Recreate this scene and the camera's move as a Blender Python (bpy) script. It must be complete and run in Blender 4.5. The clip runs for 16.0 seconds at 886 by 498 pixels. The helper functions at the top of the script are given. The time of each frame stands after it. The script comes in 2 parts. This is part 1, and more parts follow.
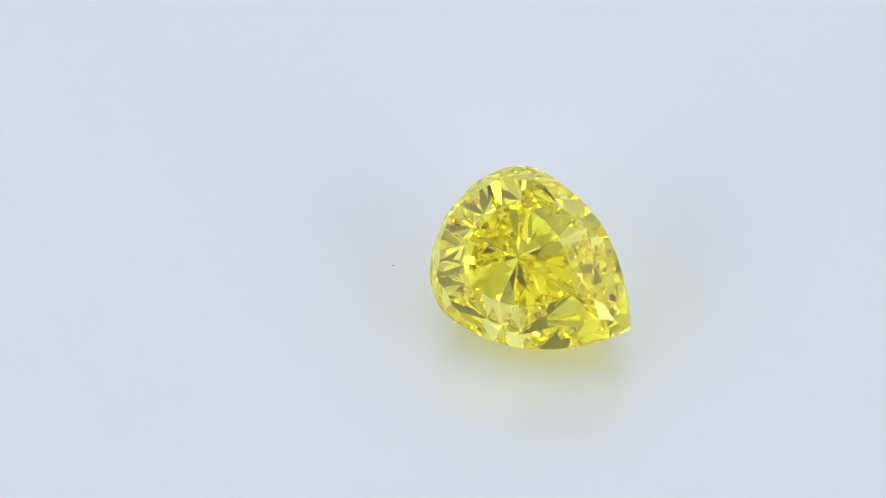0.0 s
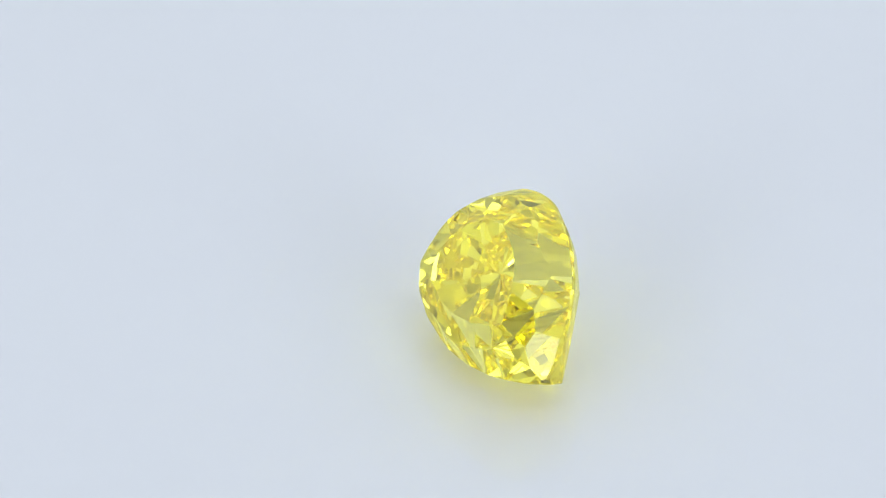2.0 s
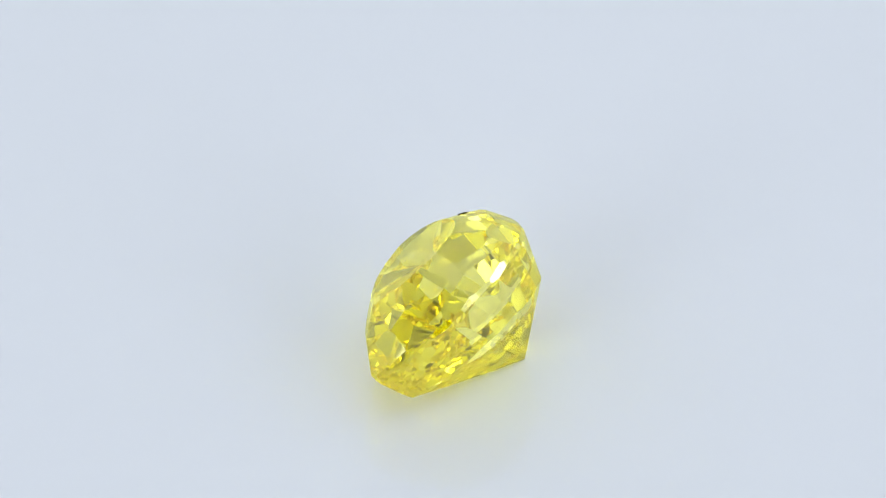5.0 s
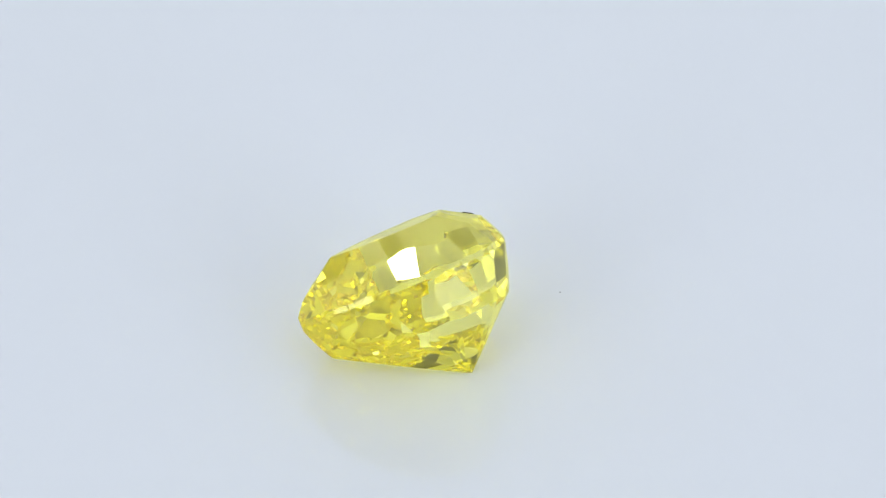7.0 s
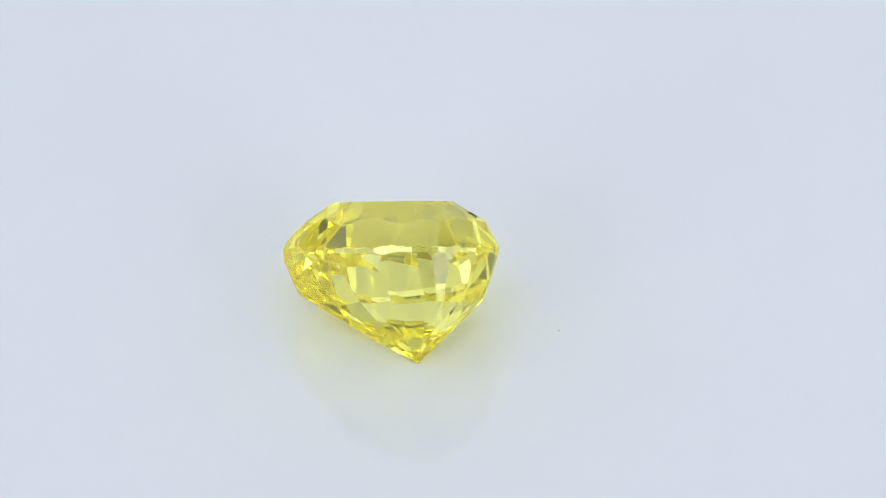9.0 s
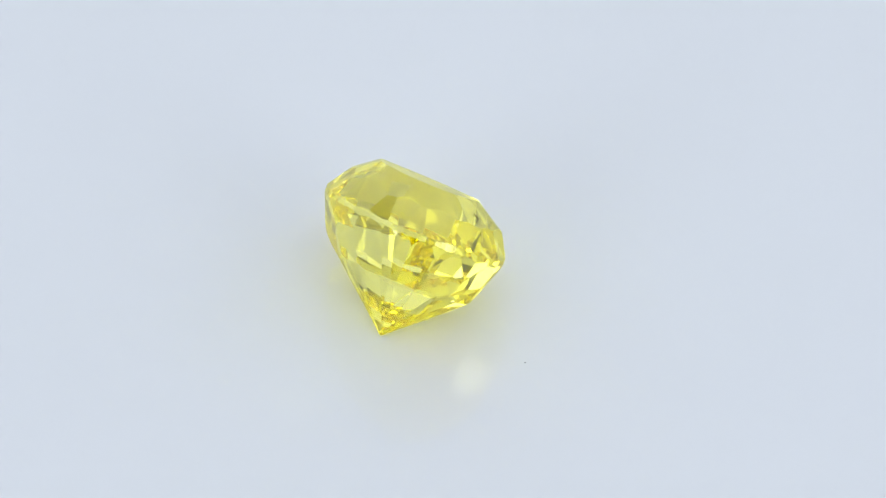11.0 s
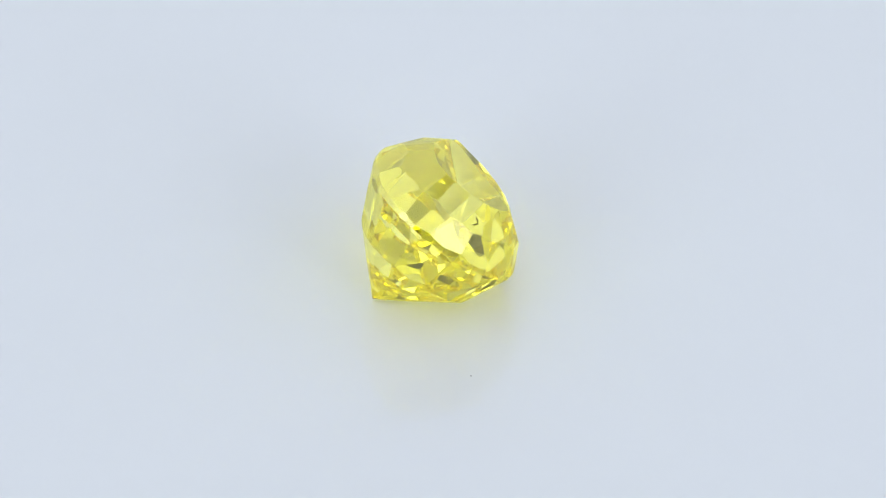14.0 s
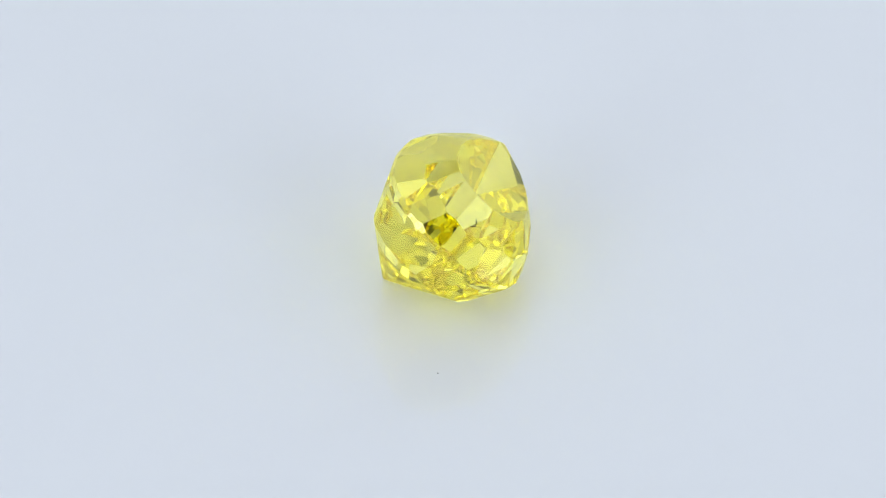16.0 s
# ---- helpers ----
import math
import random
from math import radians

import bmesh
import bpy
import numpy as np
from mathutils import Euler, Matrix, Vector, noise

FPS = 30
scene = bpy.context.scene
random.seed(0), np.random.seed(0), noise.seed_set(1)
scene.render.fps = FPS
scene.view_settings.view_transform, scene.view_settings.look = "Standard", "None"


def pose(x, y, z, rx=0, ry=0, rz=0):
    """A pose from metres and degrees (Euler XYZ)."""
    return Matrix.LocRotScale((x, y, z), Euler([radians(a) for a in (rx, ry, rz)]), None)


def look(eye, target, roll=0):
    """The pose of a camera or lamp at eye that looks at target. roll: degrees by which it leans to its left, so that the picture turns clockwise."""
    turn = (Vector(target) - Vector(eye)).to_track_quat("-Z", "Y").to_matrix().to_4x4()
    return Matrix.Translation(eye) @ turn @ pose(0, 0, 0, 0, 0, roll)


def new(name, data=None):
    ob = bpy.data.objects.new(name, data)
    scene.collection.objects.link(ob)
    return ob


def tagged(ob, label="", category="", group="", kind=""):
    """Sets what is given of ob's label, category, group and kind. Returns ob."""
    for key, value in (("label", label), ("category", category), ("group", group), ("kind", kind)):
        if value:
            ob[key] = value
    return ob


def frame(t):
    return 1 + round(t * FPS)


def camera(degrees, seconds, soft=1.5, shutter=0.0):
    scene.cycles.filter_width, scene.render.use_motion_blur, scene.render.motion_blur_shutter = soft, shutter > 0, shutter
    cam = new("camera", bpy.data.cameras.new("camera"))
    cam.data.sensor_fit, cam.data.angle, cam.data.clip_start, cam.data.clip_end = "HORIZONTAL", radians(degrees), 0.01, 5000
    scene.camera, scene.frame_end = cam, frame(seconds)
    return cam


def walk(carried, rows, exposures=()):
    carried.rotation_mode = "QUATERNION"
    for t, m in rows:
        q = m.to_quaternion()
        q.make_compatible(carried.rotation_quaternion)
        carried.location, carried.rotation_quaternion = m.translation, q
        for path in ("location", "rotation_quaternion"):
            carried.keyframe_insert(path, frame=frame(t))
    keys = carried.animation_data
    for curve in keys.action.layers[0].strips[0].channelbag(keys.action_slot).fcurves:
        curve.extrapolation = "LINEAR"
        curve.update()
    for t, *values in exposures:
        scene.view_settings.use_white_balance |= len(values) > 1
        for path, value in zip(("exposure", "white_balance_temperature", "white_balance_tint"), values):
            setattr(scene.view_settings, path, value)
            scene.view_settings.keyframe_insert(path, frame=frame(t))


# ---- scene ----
# The stone turns on a small white turntable; the light tent round it is added.
# Plan in millimetres, turned into metres by MM; the turntable's axis is the origin.
MM = 0.001
FOV = 9.447                      # degrees across the picture
EYE = Vector((-0.000906, -0.156073, 0.142999))
TILT = 41.852                    # degrees below the horizon
cam = camera(FOV, 16.0, soft=1.05)
AIM = EYE + Vector((0, math.cos(radians(TILT)), -math.sin(radians(TILT))))
walk(cam, [(0.0, look(EYE, AIM)), (16.0, look(EYE, AIM))])

# ---- world and lights ----
scene.cycles.max_bounces = 32
scene.cycles.glossy_bounces = 32
scene.cycles.transmission_bounces = 32
scene.cycles.caustics_refractive = True
scene.cycles.blur_glossy = 0.0
scene.cycles.caustics_reflective = True
world = bpy.data.worlds.new("dim_studio")
scene.world = world
world.use_nodes = True
world.node_tree.nodes["Background"].inputs["Color"].default_value = (0.75, 0.85, 1.0, 1)
world.node_tree.nodes["Background"].inputs["Strength"].default_value = 0.03


def area_lamp(name, eye, target, sx, sy, power, colour):
    data = bpy.data.lights.new(name, "AREA")
    data.shape, data.size, data.size_y, data.energy, data.color = "RECTANGLE", sx, sy, power, colour
    ob = new(name, data)
    ob.matrix_world = look(eye, target)
    return ob


COOL = (0.825, 0.89, 1.0)
# Overhead lamp and three side fills, all added out of view.
area_lamp("lamp_ceiling", (0.0, 0.0, 0.424), (0.0, 0.0001, 0.0), 0.48, 0.46, 0.37, COOL)
area_lamp("fill_back", (0.0, 0.294, 0.19), (0.0, 0.0, 0.19), 0.50, 0.40, 0.345, (0.812, 0.905, 1.0))
area_lamp("fill_left", (-0.294, 0.0, 0.19), (0.0, 0.0, 0.19), 0.46, 0.38, 0.25, COOL)
area_lamp("fill_right", (0.294, 0.0, 0.19), (0.0, 0.0, 0.19), 0.46, 0.38, 0.25, COOL)
# Small bright lamps with no known source, added for white glints in facets.
for lx, ly in ((-0.12, 0.14), (0.12, 0.14), (-0.17, 0.0), (0.17, 0.0), (-0.10, -0.14), (0.10, -0.14)):
    area_lamp("glint_lamp", (lx, ly, 0.418), (lx, ly + 0.0001, 0.0), 0.018, 0.013, 0.021, COOL)
# The same added glint lamps, on the side walls.
for lx, ly, lz in ((-0.286, -0.08, 0.27), (0.286, 0.06, 0.24), (0.286, -0.10, 0.14)):
    area_lamp("glint_lamp", (lx, ly, lz), (0.0, 0.0, 0.0), 0.031, 0.023, 0.026, COOL)
for lx in (-0.20, 0.20):
    area_lamp("lamp_beside_lens", (lx, -0.21, 0.095), (0.0, 0.0, 0.03), 0.12, 0.22, 0.255, COOL)
scene.view_settings.exposure = 0.0


# ---- materials ----
def material(name):
    mat = bpy.data.materials.new(name)
    mat.use_nodes = True
    nt = mat.node_tree
    return mat, nt, nt.nodes["Principled BSDF"]


def grain(nt, bsdf, base, spread, scale, bump, bump_scale, rough, rough_spread):
    """Colour at two scales, roughness and fine relief from noise in object space."""
    co = nt.nodes.new("ShaderNodeTexCoord")
    big, small = nt.nodes.new("ShaderNodeTexNoise"), nt.nodes.new("ShaderNodeTexNoise")
    big.inputs["Scale"].default_value, small.inputs["Scale"].default_value = scale, scale * 14
    big.inputs["Detail"].default_value = 6
    mixn = nt.nodes.new("ShaderNodeMath")
    mixn.operation = "MULTIPLY_ADD"
    mixn.inputs[1].default_value = 0.7
    half = nt.nodes.new("ShaderNodeMath")
    half.operation = "MULTIPLY"
    half.inputs[1].default_value = 0.3
    ramp = nt.nodes.new("ShaderNodeValToRGB")
    ramp.color_ramp.elements[0].position, ramp.color_ramp.elements[1].position = 0.3, 0.7
    ramp.color_ramp.elements[0].color = (*[c * (1 - spread) for c in base], 1)
    ramp.color_ramp.elements[1].color = (*[min(1, c * (1 + spread)) for c in base], 1)
    rr = nt.nodes.new("ShaderNodeMapRange")
    rr.inputs["To Min"].default_value, rr.inputs["To Max"].default_value = rough - rough_spread, rough + rough_spread
    fine, bmp = nt.nodes.new("ShaderNodeTexNoise"), nt.nodes.new("ShaderNodeBump")
    fine.inputs["Scale"].default_value = bump_scale
    bmp.inputs["Strength"].default_value, bmp.inputs["Distance"].default_value = bump, 0.0002
    for n in (big, small, fine):
        nt.links.new(co.outputs["Object"], n.inputs["Vector"])
    nt.links.new(big.outputs["Fac"], mixn.inputs[0])
    nt.links.new(small.outputs["Fac"], half.inputs[0])
    nt.links.new(half.outputs[0], mixn.inputs[2])
    nt.links.new(mixn.outputs[0], ramp.inputs["Fac"])
    nt.links.new(ramp.outputs["Color"], bsdf.inputs["Base Color"])
    nt.links.new(mixn.outputs[0], rr.inputs["Value"])
    nt.links.new(rr.outputs[0], bsdf.inputs["Roughness"])
    nt.links.new(fine.outputs["Fac"], bmp.inputs["Height"])
    nt.links.new(bmp.outputs["Normal"], bsdf.inputs["Normal"])


def plain(name, base, spread, scale, rough, bump=0.05, bump_scale=900, metallic=0.0):
    mat, nt, bsdf = material(name)
    bsdf.inputs["Metallic"].default_value = metallic
    grain(nt, bsdf, base, spread, scale, bump, bump_scale, rough, rough * 0.15)
    return mat


ACRYLIC = plain("white_acrylic", (0.735, 0.745, 0.755), 0.006, 60, 0.04, 0.002, 1500)
milky = ACRYLIC.node_tree.nodes["Principled BSDF"].inputs
milky["Subsurface Weight"].default_value = 0.1
milky["Subsurface Radius"].default_value = (1.0, 1.0, 1.0)
milky["Subsurface Scale"].default_value = 0.0006
TENT = plain("white_fabric", (0.68, 0.68, 0.68), 0.02, 30, 0.9, 0.3, 2500)
PLASTIC = plain("white_plastic", (0.72, 0.72, 0.72), 0.02, 40, 0.4)
ALUMINIUM = plain("brushed_aluminium", (0.75, 0.75, 0.76), 0.05, 80, 0.35, 0.05, 900, 1.0)
DUST = plain("dark_dust", (0.05, 0.05, 0.055), 0.3, 9000, 0.9)
FIBRE = plain("olive_brown_fibre", (0.06, 0.05, 0.02), 0.3, 9000, 0.8)

GEM, gem_nt, gem_bsdf = material("yellow_diamond")
gem_bsdf.inputs["Base Color"].default_value = (1.0, 0.983, 0.73, 1)
gem_bsdf.inputs["Transmission Weight"].default_value = 1.0
gem_bsdf.inputs["Roughness"].default_value = 0.0
gem_bsdf.inputs["IOR"].default_value = 2.417
gem_bsdf.inputs["Specular Tint"].default_value = (1.0, 0.992, 0.88, 1)
gem_deep, gem_mix = gem_nt.nodes.new("ShaderNodeBsdfGlass"), gem_nt.nodes.new("ShaderNodeMixShader")
gem_deep.inputs["Color"].default_value = (1.0, 0.970, 0.27, 1)
gem_deep.inputs["Roughness"].default_value, gem_deep.inputs["IOR"].default_value = 0.0, 2.417
gem_mix.inputs["Fac"].default_value = 0.60
gem_nt.links.new(gem_bsdf.outputs[0], gem_mix.inputs[1])
gem_nt.links.new(gem_deep.outputs[0], gem_mix.inputs[2])
gem_nt.links.new(gem_mix.outputs[0], gem_nt.nodes["Material Output"].inputs["Surface"])


# ---- building helpers ----
def part(name, bm, mat, parent=None, label=""):
    me = bpy.data.meshes.new(name)
    bm.to_mesh(me)
    bm.free()
    me.materials.append(mat)
    ob = new(name, me)
    ob.parent = parent
    return tagged(ob, label)


def join_boxes(*sizes):
    """Several boxes butted into one mesh."""
    bm = bmesh.new()
    for x0, y0, z0, x1, y1, z1 in sizes:
        m = Matrix.Translation(((x0 + x1) / 2, (y0 + y1) / 2, (z0 + z1) / 2)) @ Matrix.Diagonal((x1 - x0, y1 - y0, z1 - z0, 1))
        bmesh.ops.create_cube(bm, size=1.0, matrix=m)
    return bm


def box(x0, y0, z0, x1, y1, z1, bevel=0.0):
    bm = bmesh.new()
    bmesh.ops.create_cube(bm, size=1)
    for v in bm.verts:
        v.co = Vector((x0 + (v.co.x + 0.5) * (x1 - x0), y0 + (v.co.y + 0.5) * (y1 - y0), z0 + (v.co.z + 0.5) * (z1 - z0)))
    if bevel:
        bmesh.ops.bevel(bm, geom=bm.edges[:], offset=bevel, segments=3, affect="EDGES", profile=0.5)
    return bm


def turned(profile, n):
    """A closed solid of revolution from (radius, height) pairs, first and last on the axis."""
    bm = bmesh.new()
    rings = []
    for r, z in profile:
        if r == 0:
            rings.append([bm.verts.new((0, 0, z))])
        else:
            rings.append([bm.verts.new((r * math.cos(2 * math.pi * k / n), r * math.sin(2 * math.pi * k / n), z)) for k in range(n)])
    for a, b in zip(rings, rings[1:]):
        for k in range(n):
            j = (k + 1) % n
            if len(a) == 1:
                bm.faces.new((a[0], b[k], b[j]))
            elif len(b) == 1:
                bm.faces.new((a[k], b[0], a[j]))
            else:
                bm.faces.new((a[k], b[k], b[j], a[j]))
    bmesh.ops.recalc_face_normals(bm, faces=bm.faces)
    return bm


def tube(r0, r1, z0, z1, n):
    """An upright ring with a square section."""
    bm = bmesh.new()
    prof = [(r0, z0), (r1, z0), (r1, z1), (r0, z1)]
    rings = [[bm.verts.new((r * math.cos(2 * math.pi * k / n), r * math.sin(2 * math.pi * k / n), z)) for r, z in prof] for k in range(n)]
    for k in range(n):
        a, b = rings[k], rings[(k + 1) % n]
        for i in range(4):
            bm.faces.new((a[i], b[i], b[(i + 1) % 4], a[(i + 1) % 4]))
    bmesh.ops.recalc_face_normals(bm, faces=bm.faces)
    return bm


# ---- light tent, added out of view to bounce light ----
FLOOR_Z = -0.030


def build_tent():
    s = dict(kind="structure")
    tagged(part("floor", box(-0.30, -0.30, FLOOR_Z - 0.01, 0.30, 0.30, FLOOR_Z), TENT), "added unseen white fabric floor of the light tent", "floor", **s)
    tagged(part("wall_back", box(-0.30, 0.30, FLOOR_Z - 0.01, 0.30, 0.31, 0.43), TENT), "added unseen white fabric back wall that bounces light", "wall", **s)
    tagged(part("wall_left", box(-0.31, -0.30, FLOOR_Z - 0.01, -0.30, 0.31, 0.43), TENT), "added unseen white fabric side wall that bounces light", "wall", **s)
    tagged(part("wall_right", box(0.30, -0.30, FLOOR_Z - 0.01, 0.31, 0.31, 0.43), TENT), "added unseen white fabric side wall that bounces light", "wall", **s)
    # Front added to bounce light; its slot leaves dark for the facets to mirror.
    tagged(part("front_bounce", join_boxes(
        (-0.31, -0.31, FLOOR_Z - 0.01, 0.31, -0.30, 0.01), (-0.31, -0.31, 0.40, 0.31, -0.30, 0.44),
        (-0.31, -0.31, 0.01, -0.13, -0.30, 0.40), (0.13, -0.31, 0.01, 0.31, -0.30, 0.40)), TENT),
        "added unseen white fabric front, its open slot darkening some facets", "wall", **s)
    tagged(part("ceiling", box(-0.31, -0.30, 0.43, 0.31, 0.31, 0.44), TENT), "added unseen white fabric ceiling that bounces light", "ceiling", **s)


build_tent()


# ---- turntable ----
def build_turntable():
    top = new("turntable")
    tagged(top, "glossy white acrylic turntable disc turning under the diamond", "turntable")
    R, t = 0.110, 0.003
    prof = [(0, -t), (R - 0.001, -t), (R, -t + 0.001), (R, -0.001), (R - 0.0003, -0.0003), (R - 0.001, 0), (0, 0)]
    part("disc", turned(prof, 160), ACRYLIC, top)
    part("skirt", tube(0.092, 0.098, -0.012, -t, 96), PLASTIC, top)
    return top


turntable = build_turntable()
base = new("plinth")
base.location = (0, 0, FLOOR_Z)
tagged(base, "round white plastic plinth under the turntable on the tent floor", "plinth")
part("housing", turned([(0, 0), (0.098, 0), (0.100, 0.002), (0.100, 0.016), (0.098, 0.018), (0, 0.018)], 96), PLASTIC, base)

# ---- the diamond: a pear brilliant, cut plane by plane ----
LENGTH, A, W, P_TIP, Q_HEAD = 8.7053, 6.197, 3.3849, 2.4702, 0.98
CROWN, TABLE, TABLE_X, MID_Z, MID_R = 1.812, 0.5528, 1.4523, 0.5799, 0.8318
GIRDLE, PAVILION, CULET_X, BELLY_Z, BELLY_R = 0.10, 4.4004, 0.6202, 0.4024, 0.8308


def outline(n=720):
    """The pear's girdle, tip towards +x."""
    pts = []
    for k in range(n):
        c, s = math.cos(2 * math.pi * k / n), math.sin(2 * math.pi * k / n)
        if c <= 0:
            pts.append((-(LENGTH - A) * abs(c) ** Q_HEAD, W * math.copysign(abs(s) ** Q_HEAD, s)))
        else:
            u = 1 - 2 / math.pi * math.atan2(abs(s), c)
            pts.append((A * u, math.copysign(W * (1 - u ** P_TIP), s)))
    return pts


PEAR = outline()


def reach(deg):
    c, s = math.cos(radians(deg)), math.sin(radians(deg))
    return max(x * c + y * s for x, y in PEAR)


def ring_reach(deg, scale, cx):
    """Reach of the girdle shrunk by scale about (cx, 0)."""
    c = math.cos(radians(deg)) * cx
    return c + (reach(deg) - c) * scale


def cut_plane(deg, h1, z1, h2, z2):
    """Point and outward normal of a facet that faces deg and passes two (reach, height) points."""
    n = Vector((abs(z2 - z1), 0, (h1 - h2) * (1 if z2 > z1 else -1)))
    n.normalize()
    c, s = math.cos(radians(deg)), math.sin(radians(deg))
    return Vector((h1 * c, h1 * s, z1)), Vector((n.x * c, n.x * s, n.z))


def both(degs):
    return [d * k for d in degs for k in (1, -1) if not (d in (0, 180) and k == -1)]


def belly(deg):
    """How far the belly under the girdle keeps of the girdle's reach: one flank near the tip is cut flatter."""
    if deg < 0:
        return BELLY_R - float(np.interp(-deg, (38, 44), (-0.06, 0.0)))
    return BELLY_R - float(np.interp(deg, (38, 44, 52, 65, 89.5, 106, 124), (-0.06, 0.05, 0.10, 0.10, 0.055, 0.03, 0.0)))


def gem_planes():
    jig = random.Random(7)                                          # no hand cuts quite evenly
    g, top, low = GIRDLE, GIRDLE + CROWN, -GIRDLE - PAVILION
    zm, zb = GIRDLE + CROWN * MID_Z, -GIRDLE - PAVILION * BELLY_Z
    cuts = [(Vector((0, 0, top)), Vector((0, 0, 1))), (Vector((A - 0.10, 0, 0)), Vector((1, 0, 0)))]
    for d in both([37.5, 43, 50, 57, 64, 71, 78, 85, 92, 99, 106, 113, 120, 127, 134, 141, 148, 155, 162, 169, 176]):
        h = reach(d)
        cuts.append(cut_plane(d, h, -1, h, 1))
    mains = [44, 73, 106, 142, 180]
    for k, d in enumerate([39, 52, 64, 81, 96, 115, 131, 152, 170]):  # upper girdle facets, in pairs
        for e in (d + jig.uniform(-1.5, 1.5), -d + jig.uniform(-1.5, 1.5)):
            cuts.append(cut_plane(e, reach(e), g, ring_reach(e, MID_R + (0.012, -0.012)[k % 2], TABLE_X * 0.5), zm))
    for d in both([44, 72, 105, 141, 180]):                         # crown mains
        e = d + jig.uniform(-2, 2)
        cuts.append(cut_plane(e, ring_reach(e, MID_R, TABLE_X * 0.5) + 0.02, zm, ring_reach(e, TABLE * jig.uniform(0.98, 1.01), TABLE_X), top))
    for d in both([0, 58, 88, 123, 161]):                           # star facets
        cuts.append(cut_plane(d, ring_reach(d, MID_R * 0.93, TABLE_X * 0.5) + 0.06, zm + 0.1 * (top - zm), ring_reach(d, TABLE * 0.985, TABLE_X), top))
    for k, d in enumerate([38, 46, 54, 62, 71, 80, 89, 98, 107, 116, 126, 136, 146, 156, 165, 174]):  # steep belly under the girdle
        for w in (d, -d):
            e = w + jig.uniform(-1.5, 1.5)
            cuts.append(cut_plane(e, reach(e), -g, ring_reach(e, belly(w) + (-0.022, 0.038)[k % 2] + jig.uniform(-0.006, 0.006), CULET_X), zb))
    for d in both(mains):                                           # pavilion mains, all to the culet
        cuts.append(cut_plane(d, ring_reach(d, belly(d), CULET_X), zb, CULET_X * math.cos(radians(d)), low))
    for d in both([58.5, 89.5, 124, 161]):                          # halves between the mains
        z = zb + 0.45 * (low - zb)
        cuts.append(cut_plane(d, ring_reach(d, belly(d) * 1.01, CULET_X), zb, ring_reach(d, belly(d) * 0.555, CULET_X), z))
    for d in both([50, 66, 81, 98, 115, 133, 151, 171]):            # narrow facets where belly and mains meet
        e = d + jig.uniform(-1.5, 1.5)
        za, zc = zb + 0.06 * (low - zb), zb + 0.30 * (low - zb)
        cuts.append(cut_plane(e, ring_reach(e, belly(d) * 0.955, CULET_X), za, ring_reach(e, belly(d) * jig.uniform(0.70, 0.715), CULET_X), zc))
    for d in both([30, 59, 91, 123, 162]):                          # short breaks round the culet
        e, z = d + jig.uniform(-3, 3), zb + 0.60 * (low - zb)
        cuts.append(cut_plane(e, ring_reach(e, belly(d) * 0.385, CULET_X), z, CULET_X * math.cos(radians(e)), low * 0.984))
    return cuts


def cut_gem():
    bm = bmesh.new()
    bmesh.ops.create_cube(bm, size=24)
    for co, no in gem_planes():
        out = bmesh.ops.bisect_plane(bm, geom=bm.verts[:] + bm.edges[:] + bm.faces[:], dist=1e-5, plane_co=co, plane_no=no, clear_outer=True)
        edges = [e for e in out["geom_cut"] if isinstance(e, bmesh.types.BMEdge) and e.is_boundary]
        if len(edges) > 2:
            bmesh.ops.contextual_create(bm, geom=edges)
    bmesh.ops.remove_doubles(bm, verts=bm.verts, dist=1e-4)
    bmesh.ops.recalc_face_normals(bm, faces=bm.faces)
    bm.normal_update()
    return bm


NAZ, LEAN, PSI, AT = 248.0074, 42.9187, 73.2079, Vector((1.3469, -0.1691, 0))


def settle(bm):
    """Turn the stone so that the pavilion main underneath lies flat on the ground. Millimetres."""
    turn = pose(0, 0, 0, 0, 0, NAZ) @ pose(0, 0, 0, 0, LEAN, 0) @ pose(0, 0, 0, 0, 0, PSI)
    under = min(bm.faces, key=lambda f: (turn.to_3x3() @ f.normal).z - 0.002 * f.calc_area())
    n = turn.to_3x3() @ under.normal
    turn = n.rotation_difference(Vector((0, 0, -1))).to_matrix().to_4x4() @ turn
    drop = min((turn @ v.co).z for v in bm.verts)
    return Matrix.Translation((AT.x, AT.y, -drop)) @ turn


def kind_of(f):
    if f.normal.z > 0.9995:
        return "table_facet"
    if abs(f.normal.z) < 0.02:
        return "girdle"
    return "crown" if f.normal.z > 0 else "pavilion"


def build_diamond():
    gem = cut_gem()
    m = settle(gem)
    foot = sum(((m @ v.co) for v in gem.verts), Vector()) / len(gem.verts)
    foot.z = 0
    shift = Matrix.Translation(-foot) @ m
    stone = new("diamond")
    stone.matrix_world = Matrix.Translation(foot * MM)
    tagged(stone, "yellow pear-cut diamond lying tilted on its pavilion on white acrylic", "gemstone")
    labels = {"table_facet": "flat polished top facet", "crown": "sloping facets round the top", "girdle": "thin faceted rim", "pavilion": "deep pointed faceted underside"}
    for name, label in labels.items():
        bm = bmesh.new()
        made = {}
        for f in gem.faces:
            if kind_of(f) == name:
                vs = []
                for v in f.verts:
                    if v not in made:
                        made[v] = bm.verts.new((shift @ v.co) * MM)
                    vs.append(made[v])
                bm.faces.new(vs)
        part(name, bm, GEM, stone, label)
    gem.free()
    return stone


diamond = build_diamond()


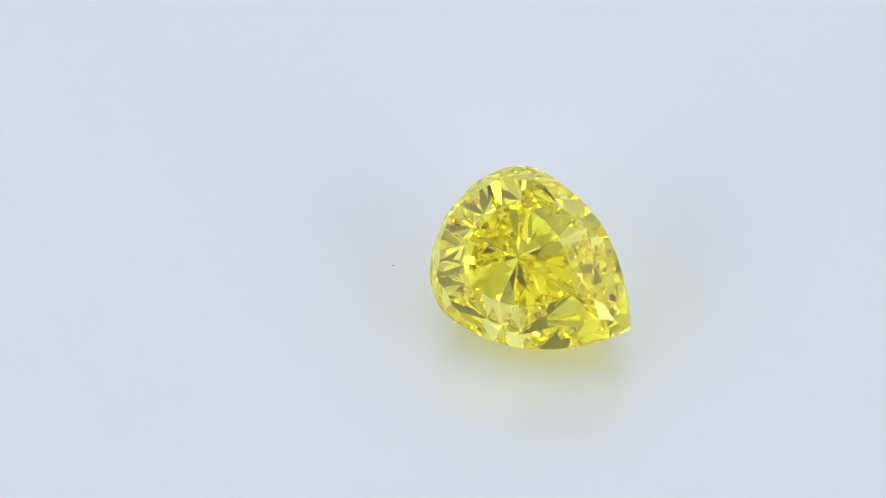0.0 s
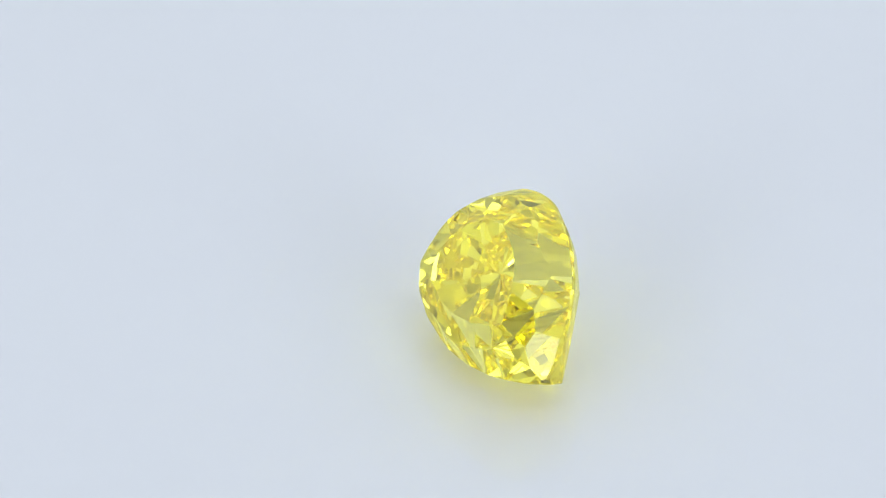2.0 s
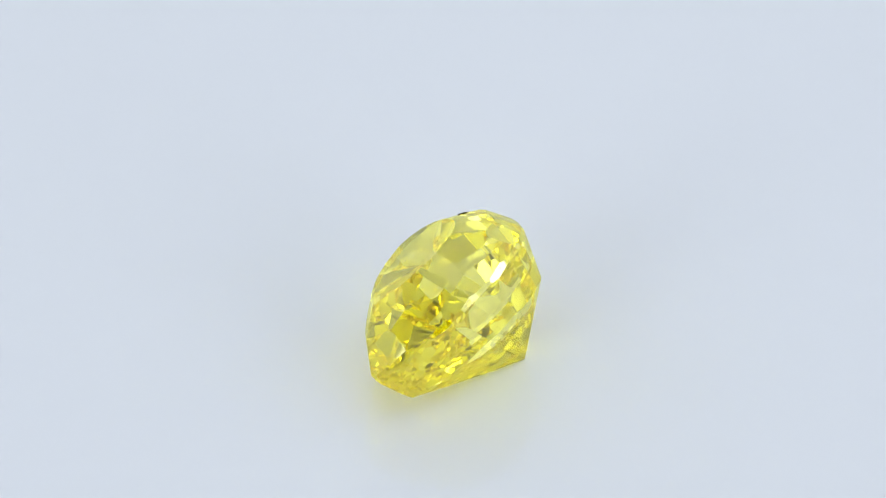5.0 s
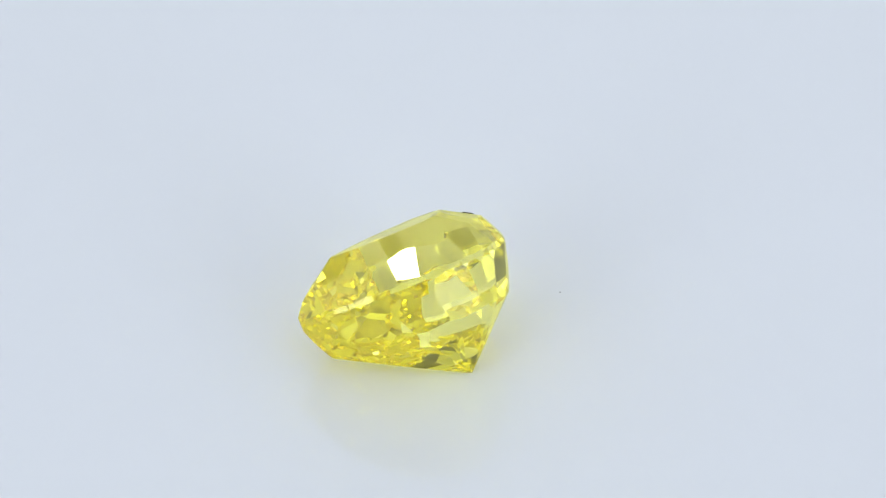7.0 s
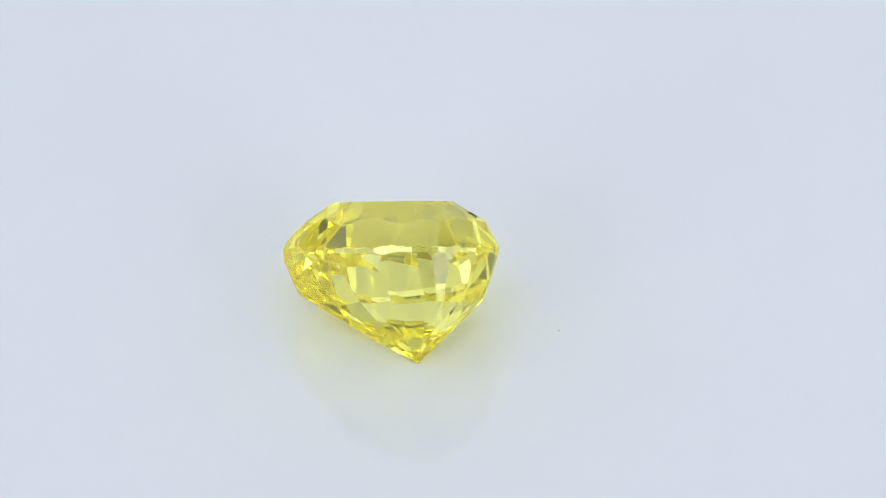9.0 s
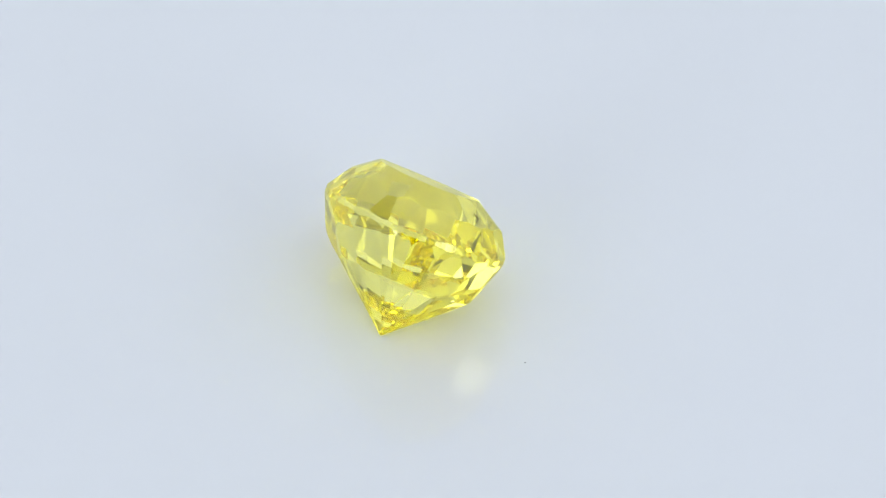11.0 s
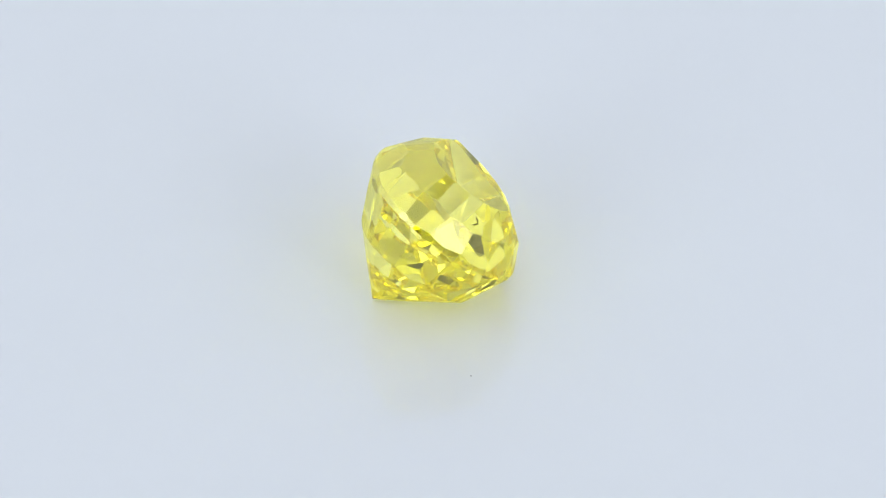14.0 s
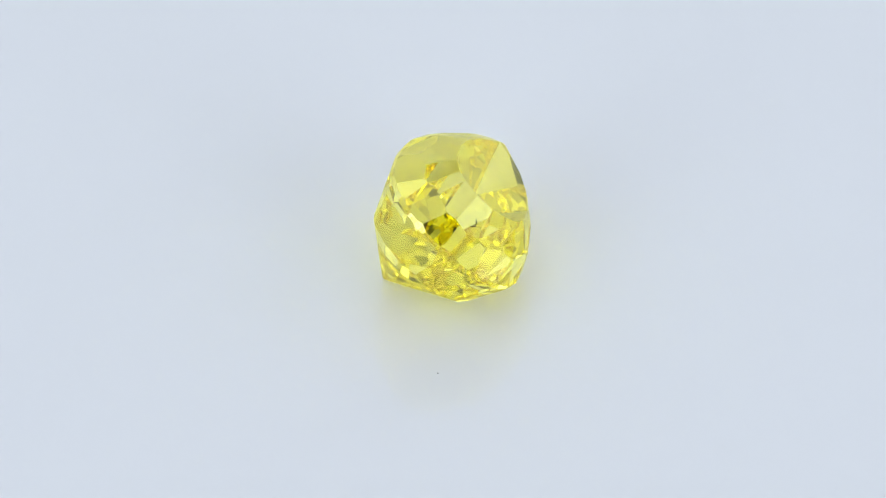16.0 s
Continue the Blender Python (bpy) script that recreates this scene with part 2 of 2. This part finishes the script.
def thread(points, radius, sides=6):
    """A thin closed tube along points."""
    bm = bmesh.new()
    rings = []
    for k, p in enumerate(points):
        d = (points[min(k + 1, len(points) - 1)] - points[max(k - 1, 0)]).normalized()
        u = d.orthogonal().normalized()
        w = d.cross(u)
        r = radius * (0.45 if k in (0, len(points) - 1) else 1.0)
        rings.append([bm.verts.new(p + r * (math.cos(2 * math.pi * i / sides) * u + math.sin(2 * math.pi * i / sides) * w)) for i in range(sides)])
    for a, b in zip(rings, rings[1:]):
        for i in range(sides):
            bm.faces.new((a[i], a[(i + 1) % sides], b[(i + 1) % sides], b[i]))
    bm.faces.new(rings[0][::-1])
    bm.faces.new(rings[-1])
    bmesh.ops.recalc_face_normals(bm, faces=bm.faces)
    return bm


def grit(radius, flat, seed):
    """An irregular crumb."""
    rng = random.Random(seed)
    bm = bmesh.new()
    bmesh.ops.create_icosphere(bm, subdivisions=2, radius=radius)
    for v in bm.verts:
        v.co *= rng.uniform(0.75, 1.2)
        v.co.z *= flat
    return bm


# a dark hooked fibre on the crown, and pinpoint inclusions just under the pavilion
FIBRE_MM = [(-2.383, 0.278, 4.72), (-2.415, 0.152, 4.659), (-2.409, 0.018, 4.629), (-2.357, -0.052, 4.654), (-2.285, -0.08, 4.709), (-2.204, -0.117, 4.769)]


def on_skin(p, lift):
    """The point of the crown or table nearest to p, lifted off the stone."""
    best = None
    for ob in diamond.children:
        if ob.name.startswith(("crown", "table")):
            ok, at, n, i = ob.closest_point_on_mesh(p)
            if ok and (best is None or (at - p).length < (best[0] - p).length):
                best = (at, n if n.dot(at) > 0 else -n)
    return best[0] + best[1] * lift


FIBRE_POINTS = [on_skin(Vector(p) * MM, 0.02 * MM) for p in FIBRE_MM]
part("fibre", thread(FIBRE_POINTS, 0.027 * MM), FIBRE, diamond, "tiny dark hooked fibre stuck to the crown")
def inside(p, depth):
    """p itself where it lies in the stone, or else the place that deep under the nearest facet."""
    near = min((ob.closest_point_on_mesh(p)[1:3] for ob in diamond.children if ob.name.startswith(("crown", "girdle", "pavilion", "table"))), key=lambda h: (h[0] - p).length)
    core = Vector((0, 0, 3.0 * MM))
    return near[0] + (core - near[0]).normalized() * depth if (near[0] - core).length < (p - core).length + depth else p


for k, p in enumerate([(1.577, 2.585, 3.061), (1.091, 2.896, 3.037), (1.835, 2.474, 3.531)]):
    ob = part("inclusion", grit((0.026, 0.022, 0.019)[k] * MM, 1.0, 5 + k), DUST, diamond, "dark pinpoint inclusion")
    ob.location = inside(Vector(p) * MM, 0.25 * MM)

speck = part("dust_speck", grit(0.028 * MM, 0.6, 3), DUST)
speck.location = (-2.89 * MM, 2.56 * MM, 0.015 * MM)
tagged(speck, "tiny dark dust speck on the white acrylic", "dust")

# ---- turning ----
# seconds and degrees that the turntable has gone round, clockwise from above
TURN = [(0.0, 0.0), (0.8, 14.6), (1.6, 28.7), (2.4, 42.9), (3.2, 57.5), (4.2, 75.9), (6.3, 111.2), (7.2, 127.0), (8.0, 140.7), (9.0, 157.6),
        (9.7, 169.5), (11.3, 196.6), (11.8, 202.8), (12.8, 213.3), (13.8, 223.7), (14.8, 233.8), (16.0, 245.1)]


def turned_by(t):
    """Degrees at t: a smooth curve through TURN."""
    ts, ds = [a for a, _ in TURN], [b for _, b in TURN]
    k = max(0, min(len(ts) - 2, sum(1 for a in ts if a <= t) - 1))
    sl = [(ds[i + 1] - ds[i]) / (ts[i + 1] - ts[i]) for i in range(len(ts) - 1)]
    m0 = sl[k] if k == 0 else (sl[k - 1] + sl[k]) / 2
    m1 = sl[k] if k == len(sl) - 1 else (sl[k] + sl[k + 1]) / 2
    h = ts[k + 1] - ts[k]
    u = (t - ts[k]) / h
    return ((2 * u ** 3 - 3 * u ** 2 + 1) * ds[k] + (u ** 3 - 2 * u ** 2 + u) * h * m0 + (3 * u ** 2 - 2 * u ** 3) * ds[k + 1] + (u ** 3 - u ** 2) * h * m1)


RIDERS = [turntable, diamond, speck]


def motions():
    for ob in RIDERS:
        rest = ob.matrix_basis.copy()
        walk(ob, [(k * 0.25, pose(0, 0, 0, 0, 0, -turned_by(k * 0.25)) @ rest) for k in range(65)])


motions()
